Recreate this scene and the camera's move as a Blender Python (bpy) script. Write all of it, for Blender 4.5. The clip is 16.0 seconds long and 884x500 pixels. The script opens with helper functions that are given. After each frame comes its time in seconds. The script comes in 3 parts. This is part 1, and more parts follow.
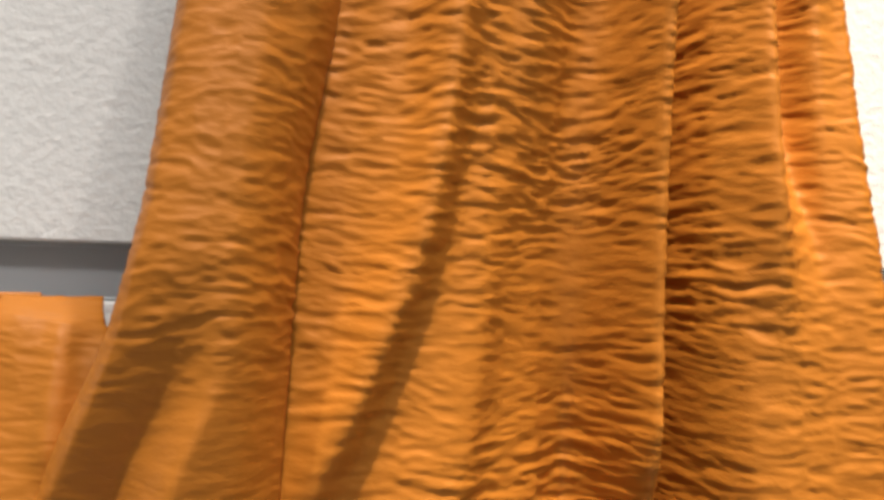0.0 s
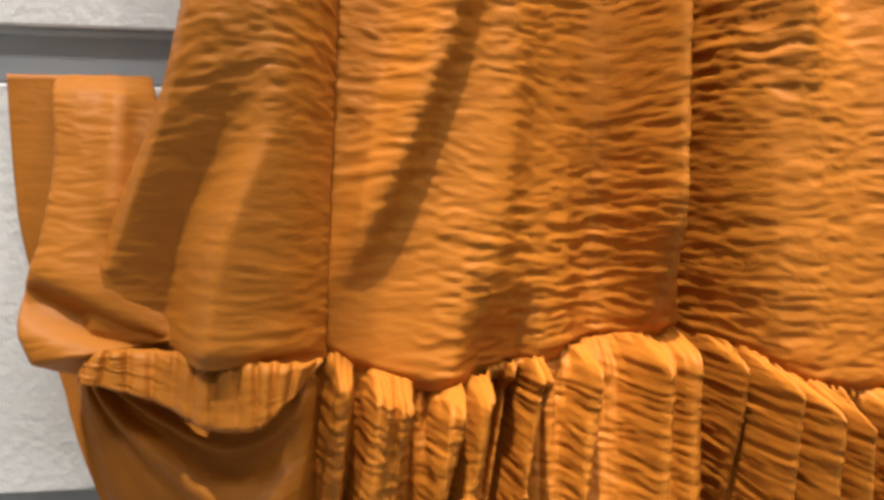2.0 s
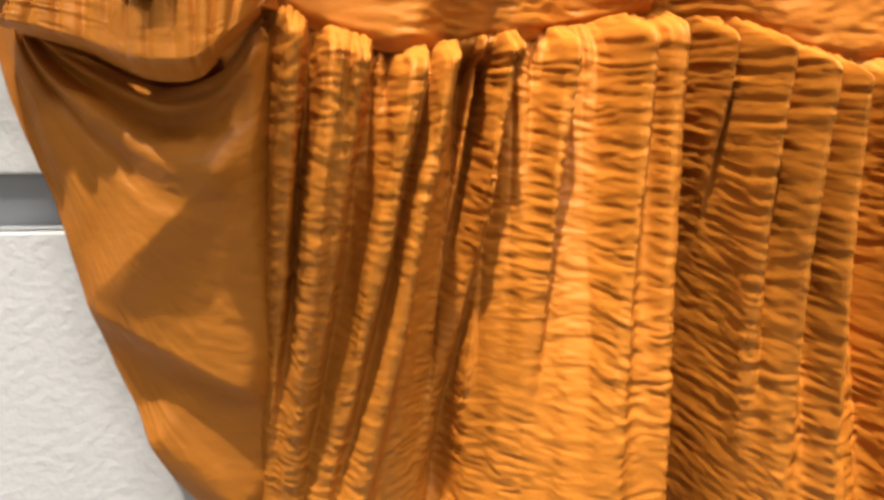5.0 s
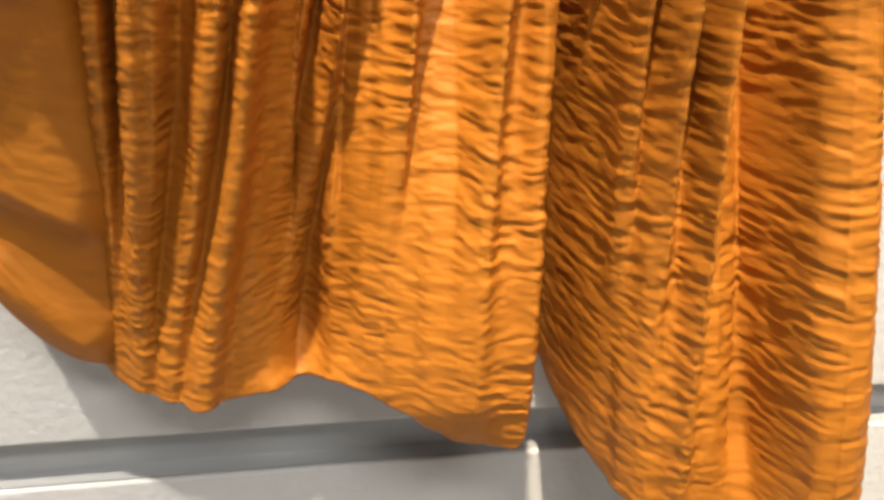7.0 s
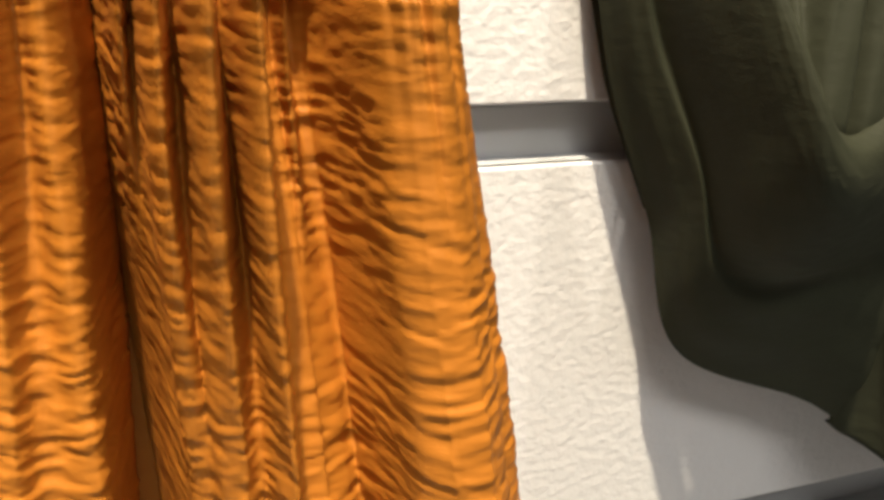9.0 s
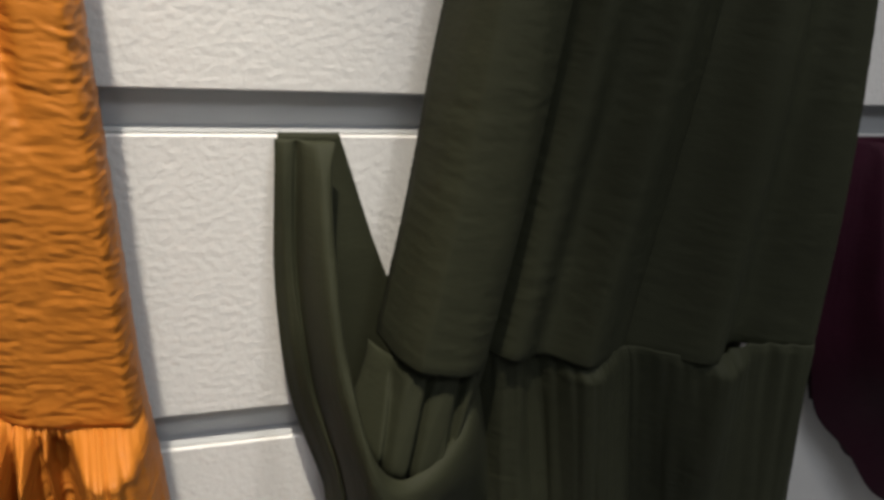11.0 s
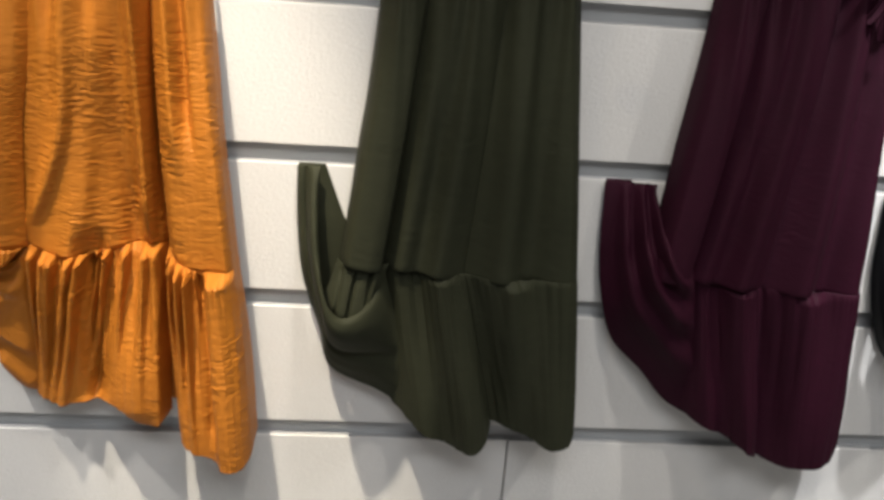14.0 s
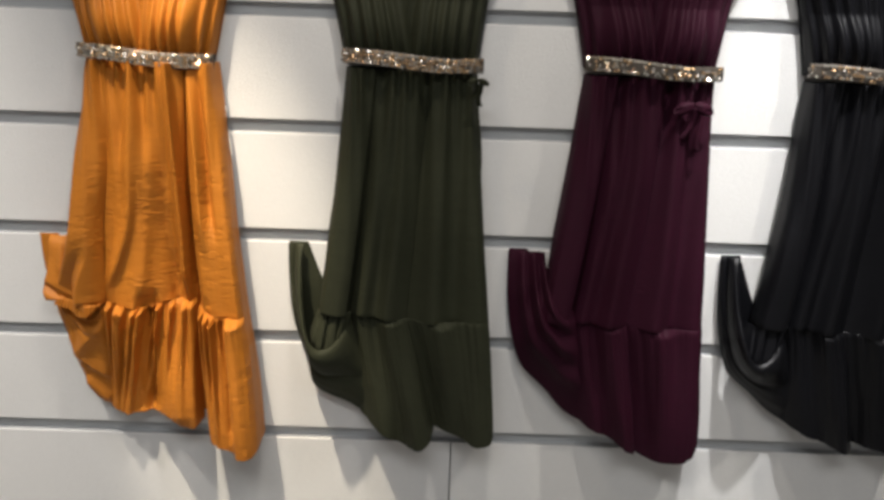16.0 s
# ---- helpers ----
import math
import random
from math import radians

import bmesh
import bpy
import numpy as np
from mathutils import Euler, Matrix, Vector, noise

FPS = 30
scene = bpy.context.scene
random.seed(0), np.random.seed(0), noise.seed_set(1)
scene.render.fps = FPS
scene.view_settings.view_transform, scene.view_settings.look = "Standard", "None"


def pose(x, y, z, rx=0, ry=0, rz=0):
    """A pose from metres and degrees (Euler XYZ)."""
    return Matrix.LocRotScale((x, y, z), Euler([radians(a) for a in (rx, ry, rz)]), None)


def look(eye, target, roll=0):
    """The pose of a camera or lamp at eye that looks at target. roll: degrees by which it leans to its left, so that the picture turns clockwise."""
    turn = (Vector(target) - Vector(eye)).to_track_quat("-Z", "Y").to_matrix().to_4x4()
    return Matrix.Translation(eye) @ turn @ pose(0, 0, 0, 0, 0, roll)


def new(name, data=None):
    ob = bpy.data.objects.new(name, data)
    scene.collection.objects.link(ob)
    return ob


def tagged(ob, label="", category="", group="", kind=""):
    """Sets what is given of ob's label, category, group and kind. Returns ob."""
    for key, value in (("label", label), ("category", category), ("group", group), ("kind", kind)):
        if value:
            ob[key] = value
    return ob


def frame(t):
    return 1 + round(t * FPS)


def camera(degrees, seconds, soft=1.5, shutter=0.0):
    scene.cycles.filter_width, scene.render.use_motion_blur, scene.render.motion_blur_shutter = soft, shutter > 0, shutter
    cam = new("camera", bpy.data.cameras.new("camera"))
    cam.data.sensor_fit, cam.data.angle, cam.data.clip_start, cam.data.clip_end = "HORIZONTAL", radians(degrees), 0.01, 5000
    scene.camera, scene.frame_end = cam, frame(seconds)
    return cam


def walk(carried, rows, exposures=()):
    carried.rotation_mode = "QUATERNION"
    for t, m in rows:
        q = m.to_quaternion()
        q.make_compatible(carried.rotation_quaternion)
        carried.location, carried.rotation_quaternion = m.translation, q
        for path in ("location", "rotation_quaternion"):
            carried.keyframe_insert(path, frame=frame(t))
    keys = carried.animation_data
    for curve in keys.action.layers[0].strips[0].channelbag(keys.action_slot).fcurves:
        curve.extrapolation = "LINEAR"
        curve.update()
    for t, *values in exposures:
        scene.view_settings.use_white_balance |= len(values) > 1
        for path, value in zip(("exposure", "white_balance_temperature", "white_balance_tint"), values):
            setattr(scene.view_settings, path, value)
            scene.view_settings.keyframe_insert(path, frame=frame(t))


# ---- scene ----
cam = camera(54.3, 16.0, soft=3.3)
PATH = [
    (0, (-0.174, -0.377, 1.257), (0.207, 1.584, 1.357), 1.5),
    (0.5, (-0.173, -0.384, 1.246), (0.185, 1.584, 1.288), 1.3),
    (1, (-0.178, -0.395, 1.231), (0.15, 1.578, 1.213), 1.1),
    (1.5, (-0.178, -0.396, 1.208), (0.153, 1.576, 1.149), 0.6),
    (2, (-0.183, -0.392, 1.196), (0.158, 1.576, 1.107), 0.1),
    (2.5, (-0.179, -0.389, 1.187), (0.166, 1.578, 1.078), -0.2),
    (3, (-0.172, -0.385, 1.164), (0.179, 1.58, 1.03), -0.7),
    (3.5, (-0.172, -0.387, 1.148), (0.18, 1.576, 0.99), -0.5),
    (4, (-0.167, -0.385, 1.135), (0.162, 1.578, 0.937), -0.2),
    (4.5, (-0.166, -0.381, 1.12), (0.164, 1.573, 0.853), 0.3),
    (5, (-0.165, -0.378, 1.108), (0.168, 1.562, 0.754), 0.6),
    (5.2, (-0.16, -0.377, 1.095), (0.156, 1.566, 0.744), 0.8),
    (7.3, (-0.103, -0.356, 1.099), (0.234, 1.476, 0.371), 1.3),
    (7.5, (-0.101, -0.356, 1.101), (0.244, 1.477, 0.378), 1.2),
    (8, (-0.076, -0.343, 1.103), (0.254, 1.493, 0.384), 0.1),
    (8.5, (-0.037, -0.322, 1.106), (0.382, 1.517, 0.443), -0.4),
    (9, (0.0, -0.301, 1.114), (0.665, 1.498, 0.546), 0.5),
    (9.5, (0.035, -0.288, 1.135), (0.83, 1.469, 0.605), 0.4),
    (10, (0.053, -0.292, 1.24), (0.893, 1.396, 0.572), 2.5),
    (10.2, (0.054, -0.313, 1.282), (0.892, 1.351, 0.554), 3.7),
    (12.3, (0.11, -0.748, 1.42), (0.558, 1.031, 0.625), 8.0),
    (12.5, (0.11, -0.791, 1.423), (0.534, 1.007, 0.655), 7.3),
    (13, (0.153, -0.879, 1.443), (0.476, 0.955, 0.712), 6.0),
    (13.5, (0.214, -0.978, 1.466), (0.434, 0.886, 0.775), 5.3),
    (14, (0.246, -1.099, 1.511), (0.426, 0.789, 0.875), 4.3),
    (14.5, (0.284, -1.189, 1.564), (0.426, 0.715, 0.968), 3.4),
    (15, (0.346, -1.291, 1.595), (0.381, 0.636, 1.059), 1.9),
    (15.5, (0.393, -1.387, 1.636), (0.372, 0.544, 1.115), 2.4),
    (16, (0.427, -1.533, 1.676), (0.441, 0.392, 1.133), 2.0),
]
walk(cam, [(t, look(eye, target, roll)) for t, eye, target, roll in PATH], exposures=[
    (0, -0.5, 6150, 10), (2.0, -0.5, 6200, 10), (3.5, -0.35, 6250, 10), (5, -0.08, 6250, 10), (7.3, -0.18, 6500, 10), (8.5, -0.24, 6500, 10), (9, -0.4, 6400, 10),
    (9.5, -1.0, 6550, 10), (10, -1.5, 5750, 10), (10.3, -1.5, 5750, 10), (12.3, -0.7, 6050, 10), (14, -0.65, 6100, 10), (15, -0.7, 6150, 10), (16, -0.75, 6150, 10)])

# ---- world and light ----
world = bpy.data.worlds.new("world")
scene.world = world
world.use_nodes = True
world.node_tree.nodes["Background"].inputs[0].default_value = (0.8, 0.9, 1.0, 1)
world.node_tree.nodes["Background"].inputs[1].default_value = 0.02
scene.view_settings.exposure = 0.0

# ceiling spots: x, y, z, aim x, aim z, watts, colour, cone
SPOTS = [
    (-0.24, -0.78, 3.40, 0.09, 0.98, 890, (1.0, 0.85, 0.64), 14.5),
    (-0.45, -0.80, 3.40, 0.42, 1.45, 60, (1.0, 0.82, 0.60), 26),
    (0.55, -0.80, 3.40, 0.36, 0.60, 155, (1.0, 0.90, 0.78), 46),
    (1.04, -0.80, 3.40, 1.02, 1.36, 620, (1.0, 0.96, 0.92), 15),
    (-0.95, -0.80, 3.40, -0.90, 0.98, 620, (1.0, 0.90, 0.78), 44),
    (1.75, -0.80, 3.40, 1.20, 0.70, 230, (1.0, 0.92, 0.80), 44),
]


def spot_light(x, y, z, ax, az, watts, colour, cone):
    d = bpy.data.lights.new("spot_light", "SPOT")
    d.energy, d.color, d.shadow_soft_size = watts, colour, 0.032
    d.spot_size, d.spot_blend = radians(cone), 0.85
    ob = new("spot_light", d)
    ob.matrix_world = look((x, y, z), (ax, 0, az))
    return ob


for row in SPOTS:
    spot_light(*row)

# added area fill overhead, no known fixture: lifts the shadows on wall and cloth
fill_light = bpy.data.lights.new("added_fill_light", "AREA")
fill_light.shape, fill_light.size, fill_light.size_y = "RECTANGLE", 2.4, 0.6
fill_light.energy, fill_light.color = 88, (1.0, 0.97, 0.94)
fill_ob = new("added_fill_light", fill_light)
fill_ob.matrix_world = look((0.3, -2.4, 3.50), (0.3, -2.4, 0.0))


# ---- materials ----
def material(name, base, rough, metal=0.0, sheen=0.0, var=0.12, var_scale=9.0, bump=(), stretch=(1, 1, 1), spec=0.5):
    """Principled material with two scales of colour variation and layered bump: (scale, strength, distance) each."""
    m = bpy.data.materials.new(name)
    m.use_nodes = True
    nt = m.node_tree
    p = nt.nodes["Principled BSDF"]
    p.inputs["Roughness"].default_value = rough
    p.inputs["Metallic"].default_value = metal
    p.inputs["Specular IOR Level"].default_value = spec
    if sheen:
        p.inputs["Sheen Weight"].default_value = sheen
        p.inputs["Sheen Roughness"].default_value = 0.45
        p.inputs["Sheen Tint"].default_value = (*[min(1, c * 1.6 + 0.1) for c in base], 1)
    tc = nt.nodes.new("ShaderNodeTexCoord")
    mp = nt.nodes.new("ShaderNodeMapping")
    mp.inputs["Scale"].default_value = stretch
    nt.links.new(tc.outputs["Object"], mp.inputs["Vector"])
    col = None
    for sc, am in ((var_scale, var), (var_scale * 14, var * 0.6)):
        n = nt.nodes.new("ShaderNodeTexNoise")
        n.inputs["Scale"].default_value, n.inputs["Detail"].default_value = sc, 4
        nt.links.new(mp.outputs[0], n.inputs["Vector"])
        r = nt.nodes.new("ShaderNodeMapRange")
        r.inputs["From Min"].default_value, r.inputs["From Max"].default_value = 0.3, 0.7
        r.inputs["To Min"].default_value, r.inputs["To Max"].default_value = 1 - am, 1 + am
        nt.links.new(n.outputs["Fac"], r.inputs["Value"])
        v = nt.nodes.new("ShaderNodeVectorMath")
        v.operation = "SCALE"
        if col is None:
            v.inputs[0].default_value = base
        else:
            nt.links.new(col, v.inputs[0])
        nt.links.new(r.outputs[0], v.inputs["Scale"])
        col = v.outputs[0]
    nt.links.new(col, p.inputs["Base Color"])
    normal = None
    for sc, st, di in bump:
        n = nt.nodes.new("ShaderNodeTexNoise")
        n.inputs["Scale"].default_value, n.inputs["Detail"].default_value = sc, 3
        nt.links.new(mp.outputs[0], n.inputs["Vector"])
        b = nt.nodes.new("ShaderNodeBump")
        b.inputs["Strength"].default_value, b.inputs["Distance"].default_value = st, di
        nt.links.new(n.outputs["Fac"], b.inputs["Height"])
        if normal is not None:
            nt.links.new(normal, b.inputs["Normal"])
        normal = b.outputs[0]
    if normal is not None:
        nt.links.new(normal, p.inputs["Normal"])
    return m


CLOTH_BUMP = ((330, 0.5, 0.0006), (1500, 0.35, 0.0002))
M_ORANGE = material("orange_crepe", (0.42, 0.144, 0.013), 0.55, spec=0.25, var=0.07, bump=CLOTH_BUMP, stretch=(0.35, 0.35, 1.0))
M_GREEN = material("olive_crepe", (0.0250, 0.0270, 0.0145), 0.72, spec=0.16, var=0.10, bump=CLOTH_BUMP, stretch=(0.35, 0.35, 1.0))
M_PURPLE = material("burgundy_crepe", (0.0220, 0.0015, 0.0085), 0.72, spec=0.16, var=0.10, bump=CLOTH_BUMP, stretch=(0.35, 0.35, 1.0))
M_BLACK = material("black_crepe", (0.0035, 0.0035, 0.0045), 0.42, spec=0.22, var=0.10, bump=CLOTH_BUMP, stretch=(0.35, 0.35, 1.0))
M_BOARD = material("embossed_white_board", (0.70, 0.69, 0.665), 0.62, var=0.02, var_scale=6, bump=((230, 0.50, 0.0016), (620, 0.30, 0.0005)))
M_INSERT = material("brushed_aluminium", (0.50, 0.51, 0.51), 0.5, metal=0.35, var=0.05, stretch=(0.1, 1, 1), bump=((700, 0.1, 0.0004),))
M_CORE = material("grey_board_core", (0.30, 0.29, 0.28), 0.8, var=0.08)
M_WALL = material("grey_paint", (0.40, 0.39, 0.38), 0.75, var=0.03, var_scale=3)
M_FLOOR = material("grey_floor_tile", (0.45, 0.44, 0.42), 0.35, var=0.08, var_scale=4)
M_METAL = material("chrome", (0.75, 0.75, 0.76), 0.2, metal=1.0, var=0.03)
M_LAMP = material("white_lamp_can", (0.75, 0.75, 0.75), 0.4, var=0.03)
M_STONE = material("belt_crystal", (0.46, 0.43, 0.38), 0.12, metal=0.75, var=0.15, var_scale=60)
M_BEADGOLD = material("belt_gold_stone", (0.50, 0.33, 0.18), 0.16, metal=0.8, var=0.2, var_scale=60)
M_BAND = material("belt_band", (0.10, 0.085, 0.07), 0.35, metal=0.5, var=0.15)


# ---- helpers for building ----
def mesh_object(name, verts, faces, mat, parent=None, label="", smooth=False):
    me = bpy.data.meshes.new(name)
    me.from_pydata(verts, [], faces)
    me.update()
    if smooth:
        me.polygons.foreach_set("use_smooth", [True] * len(me.polygons))
    for mm in (mat if isinstance(mat, (list, tuple)) else (mat,)):
        me.materials.append(mm)
    ob = new(name, me)
    if parent:
        ob.parent = parent
    if label:
        tagged(ob, label)
    return ob


def part(name, bm, mat, parent=None, label="", smooth=False):
    me = bpy.data.meshes.new(name)
    bm.to_mesh(me)
    bm.free()
    me.materials.append(mat)
    if smooth:
        me.polygons.foreach_set("use_smooth", [True] * len(me.polygons))
    ob = new(name, me)
    if parent:
        ob.parent = parent
    if label:
        tagged(ob, label)
    return ob


def box_bm(x0, x1, y0, y1, z0, z1, bevel=0.0):
    bm = bmesh.new()
    bmesh.ops.create_cube(bm, size=1)
    for v in bm.verts:
        v.co = Vector(((x0 + x1) / 2 + v.co.x * (x1 - x0), (y0 + y1) / 2 + v.co.y * (y1 - y0), (z0 + z1) / 2 + v.co.z * (z1 - z0)))
    if bevel:
        bmesh.ops.bevel(bm, geom=bm.edges[:], offset=bevel, segments=2, affect="EDGES", profile=0.5)
    return bm


def knots(pairs, x):
    """Smooth monotone curve through (x, value) pairs."""
    p = sorted(pairs)
    xs, ys = np.array([a for a, _ in p], float), np.array([b for _, b in p], float)
    if len(xs) == 1:
        return np.full_like(np.asarray(x, float), ys[0])
    h = np.diff(xs)
    d = np.diff(ys) / h
    m = np.zeros_like(ys)
    m[0], m[-1] = d[0], d[-1]
    for i in range(1, len(xs) - 1):
        if d[i - 1] * d[i] > 0:
            m[i] = 2 * d[i - 1] * d[i] / (d[i - 1] + d[i])
    x = np.clip(np.asarray(x, float), xs[0], xs[-1])
    i = np.clip(np.searchsorted(xs, x, side="right") - 1, 0, len(xs) - 2)
    t = (x - xs[i]) / h[i]
    return ((2 * t**3 - 3 * t**2 + 1) * ys[i] + (t**3 - 2 * t**2 + t) * h[i] * m[i]
            + (3 * t**2 - 2 * t**3) * ys[i + 1] + (t**3 - t**2) * h[i] * m[i + 1])


def bend(points, u):
    """Rounded planar curve through points [(x, z), ...], u from 0 to 1 by length, Catmull-Rom."""
    P = np.array(points, float)
    L = np.r_[0, np.cumsum(np.hypot(*np.diff(P, axis=0).T))]
    L /= L[-1]
    u = np.clip(u, 0, 1)
    i = np.clip(np.searchsorted(L, u, side="right") - 1, 0, len(P) - 2)
    t = ((u - L[i]) / (L[i + 1] - L[i]))[..., None]
    p0, p1, p2, p3 = P[np.maximum(i - 1, 0)], P[i], P[i + 1], P[np.minimum(i + 2, len(P) - 1)]
    q = 0.5 * (2 * p1 + (p2 - p0) * t + (2 * p0 - 5 * p1 + 4 * p2 - p3) * t**2 + (3 * p1 - p0 - 3 * p2 + p3) * t**3)
    return q[..., 0], q[..., 1]


LATTICE = np.random.RandomState(7).rand(256, 256) * 2 - 1


def vnoise(a, b, seed=0):
    """Smooth value noise in two directions, about -1 to 1."""
    a, b = np.asarray(a, float) + seed * 17.31, np.asarray(b, float) + seed * 41.77
    ia, ib = np.floor(a).astype(int), np.floor(b).astype(int)
    fa, fb = a - ia, b - ib
    fa, fb = fa * fa * (3 - 2 * fa), fb * fb * (3 - 2 * fb)
    g = lambda i, j: LATTICE[i % 256, j % 256]
    return (g(ia, ib) * (1 - fa) + g(ia + 1, ib) * fa) * (1 - fb) + (g(ia, ib + 1) * (1 - fa) + g(ia + 1, ib + 1) * fa) * fb


def crinkle(s, z, seed):
    """Relief of crinkled crepe: short, mostly level wrinkles, -1 to 1."""
    w = z + 0.0035 * vnoise(s * 22, z * 30, seed + 1) + 0.0012 * vnoise(s * 70, z * 90, seed + 2)
    a = vnoise(s * 88, w * 470, seed + 3)
    b = vnoise(s * 160, w * 780, seed + 4)
    c = vnoise(s * 46, w * 280, seed + 5)
    gate = 0.65 + 0.45 * vnoise(s * 16, z * 24, seed + 6)
    r = (1 - 2 * np.abs(a)) * 0.55 + 0.35 * b + 0.45 * c
    return r * gate


def fold(x, centre, left, right, amp):
    """A ridge with its crest at centre, that falls off over left and right (metres)."""
    d = x - centre
    w = np.where(d < 0, left, right)
    return amp * np.exp(-(d / w) ** 2)


def crease(X, Z, p, q, left, right, amp):
    """A ridge (or, with a negative amp, a valley) along the line from p to q; left and right are its flanks."""
    dx, dz = q[0] - p[0], q[1] - p[1]
    n = math.hypot(dx, dz)
    t = ((X - p[0]) * dx + (Z - p[1]) * dz) / n**2
    d = ((X - p[0]) * dz - (Z - p[1]) * dx) / n
    return amp * np.exp(-(d / np.where(d < 0, left, right)) ** 2) * ease((t + 0.15) / 0.3) * ease((1.15 - t) / 0.3)


def step(X, Z, p, q, width, amp):
    """A ledge along the line from p to q: the cloth stands forward by amp on its left side."""
    dx, dz = q[0] - p[0], q[1] - p[1]
    n = math.hypot(dx, dz)
    d = ((X - p[0]) * dz - (Z - p[1]) * dx) / n
    t = ((X - p[0]) * dx + (Z - p[1]) * dz) / n**2
    fade = ease((t + 0.1) / 0.3) * ease((1.1 - t) / 0.3)
    return amp * fade * np.where(d > 0, 1, 0.5 * (1 + np.tanh(d / width + 1)) * 1.136 * np.exp(-np.maximum(-d, 0) / 0.06)) * np.exp(-np.maximum(d, 0) / 0.05)


def sheet(name, X, D, Z, mat, parent, wrinkle, seed, label="", thick=0.0012, level=False):
    """A piece of cloth from grids of x, depth off the wall and height, with crinkles along its own normal."""
    P = np.stack([X, -D, Z], -1)
    du, dv = np.gradient(P, axis=1), np.gradient(P, axis=0)
    n = np.cross(du, dv)
    n /= np.linalg.norm(n, axis=-1, keepdims=True) + 1e-12
    if n[..., 1].mean() > 0:
        n = -n
    s = np.cumsum(np.linalg.norm(du, axis=-1).mean(0))[None, :] + X[:, :1] * 0
    run = np.cumsum(np.linalg.norm(dv, axis=-1).mean(1))[:, None] + X[:1] * 0
    k = crinkle(s, Z if level else -run, seed) * wrinkle * (1 - 0.85 * ease((Z - 1.29) / 0.20))
    P = P + n * k[..., None]
    nv, nu = X.shape
    idx = np.arange(nv * nu).reshape(nv, nu)
    a, b, c, d = idx[:-1, :-1].ravel(), idx[:-1, 1:].ravel(), idx[1:, 1:].ravel(), idx[1:, :-1].ravel()
    faces = np.stack([a, b, c, d] if np.cross(du, dv)[..., 1].mean() < 0 else [a, d, c, b], -1)
    ob = mesh_object(name, P.reshape(-1, 3).tolist(), faces.tolist(), mat, parent, label, smooth=True)
    if thick:
        mod = ob.modifiers.new("thickness", "SOLIDIFY")
        mod.thickness, mod.offset = thick, -1
    return ob


def grid(nu, nv):
    return np.meshgrid(np.linspace(0, 1, nu), np.linspace(0, 1, nv))


def ease(t):
    t = np.clip(t, 0, 1)
    return t * t * (3 - 2 * t)


# ---- the slatted wall ----
PITCH, SLOT, Z0 = 0.2, 0.024, 0.85
slat_wall = tagged(new("wall_slatted"), "white embossed slatwall with grey metal grooves", kind="structure")
JOINTS = (-1.971, -0.751, 0.469, 1.689, 2.909)
core = part("backing", box_bm(-2.2, 3.1, 0.016, 0.06, 0.0, 3.6), M_CORE, slat_wall)
rows = [k for k in range(-4, 15)]
for xa, xb in zip(JOINTS[:-1], JOINTS[1:]):
    mesh = None
    for k in rows:
        top = Z0 + k * PITCH
        low = max(top - PITCH + SLOT, 0.0)
        if top > 3.6:
            top = 3.6
        if k in (rows[0], rows[-1]) or mesh is None:
            ob = part("panel", box_bm(xa + 0.0012, xb - 0.0012, 0.0, 0.0155, low - top, 0.0, 0.0012), M_BOARD, slat_wall)
            if k not in (rows[0], rows[-1]):
                mesh = ob.data
        else:
            ob = new("panel", mesh)
            ob.parent = slat_wall
        ob.location.z = top
for k in rows[:-1]:
    top = Z0 + k * PITCH
    # metal channel lining the groove: back, upper lip, lower lip
    bm = bmesh.new()
    prof = [(0.0022, top + SLOT - 0.0006), (0.0125, top + SLOT - 0.0016), (0.0125, top + 0.0018), (0.0022, top + 0.0008)]
    va = [[bm.verts.new((x, y, z)) for y, z in prof] for x in (-1.97, 2.9)]
    for i in range(3):
        bm.faces.new((va[0][i], va[0][i + 1], va[1][i + 1], va[1][i]))
    part("groove_channel", bm, M_INSERT, slat_wall, "grey metal groove lining")

# ---- the room round it ----
tagged(part("floor", box_bm(-2.2, 3.1, -4.2, 0.06, -0.1, 0.0), M_FLOOR), "grey tiled shop floor", kind="structure")
tagged(part("ceiling", box_bm(-2.2, 3.1, -4.2, 0.06, 3.6, 3.7), M_WALL), "grey painted shop ceiling", kind="structure")
tagged(part("wall_south", box_bm(-2.2, 3.1, -4.3, -4.2, -0.1, 3.7), M_WALL), "grey painted shop wall", kind="structure")
tagged(part("wall_west", box_bm(-2.3, -2.2, -4.3, 0.06, -0.1, 3.7), M_WALL), "grey painted shop wall", kind="structure")
tagged(part("wall_east", box_bm(3.1, 3.2, -4.3, 0.06, -0.1, 3.7), M_WALL), "grey painted shop wall", kind="structure")


def cylinder(bm, r1, r2, depth, m, seg=20, caps=True):
    bmesh.ops.create_cone(bm, cap_ends=caps, segments=seg, radius1=r1, radius2=r2, depth=depth, matrix=m)


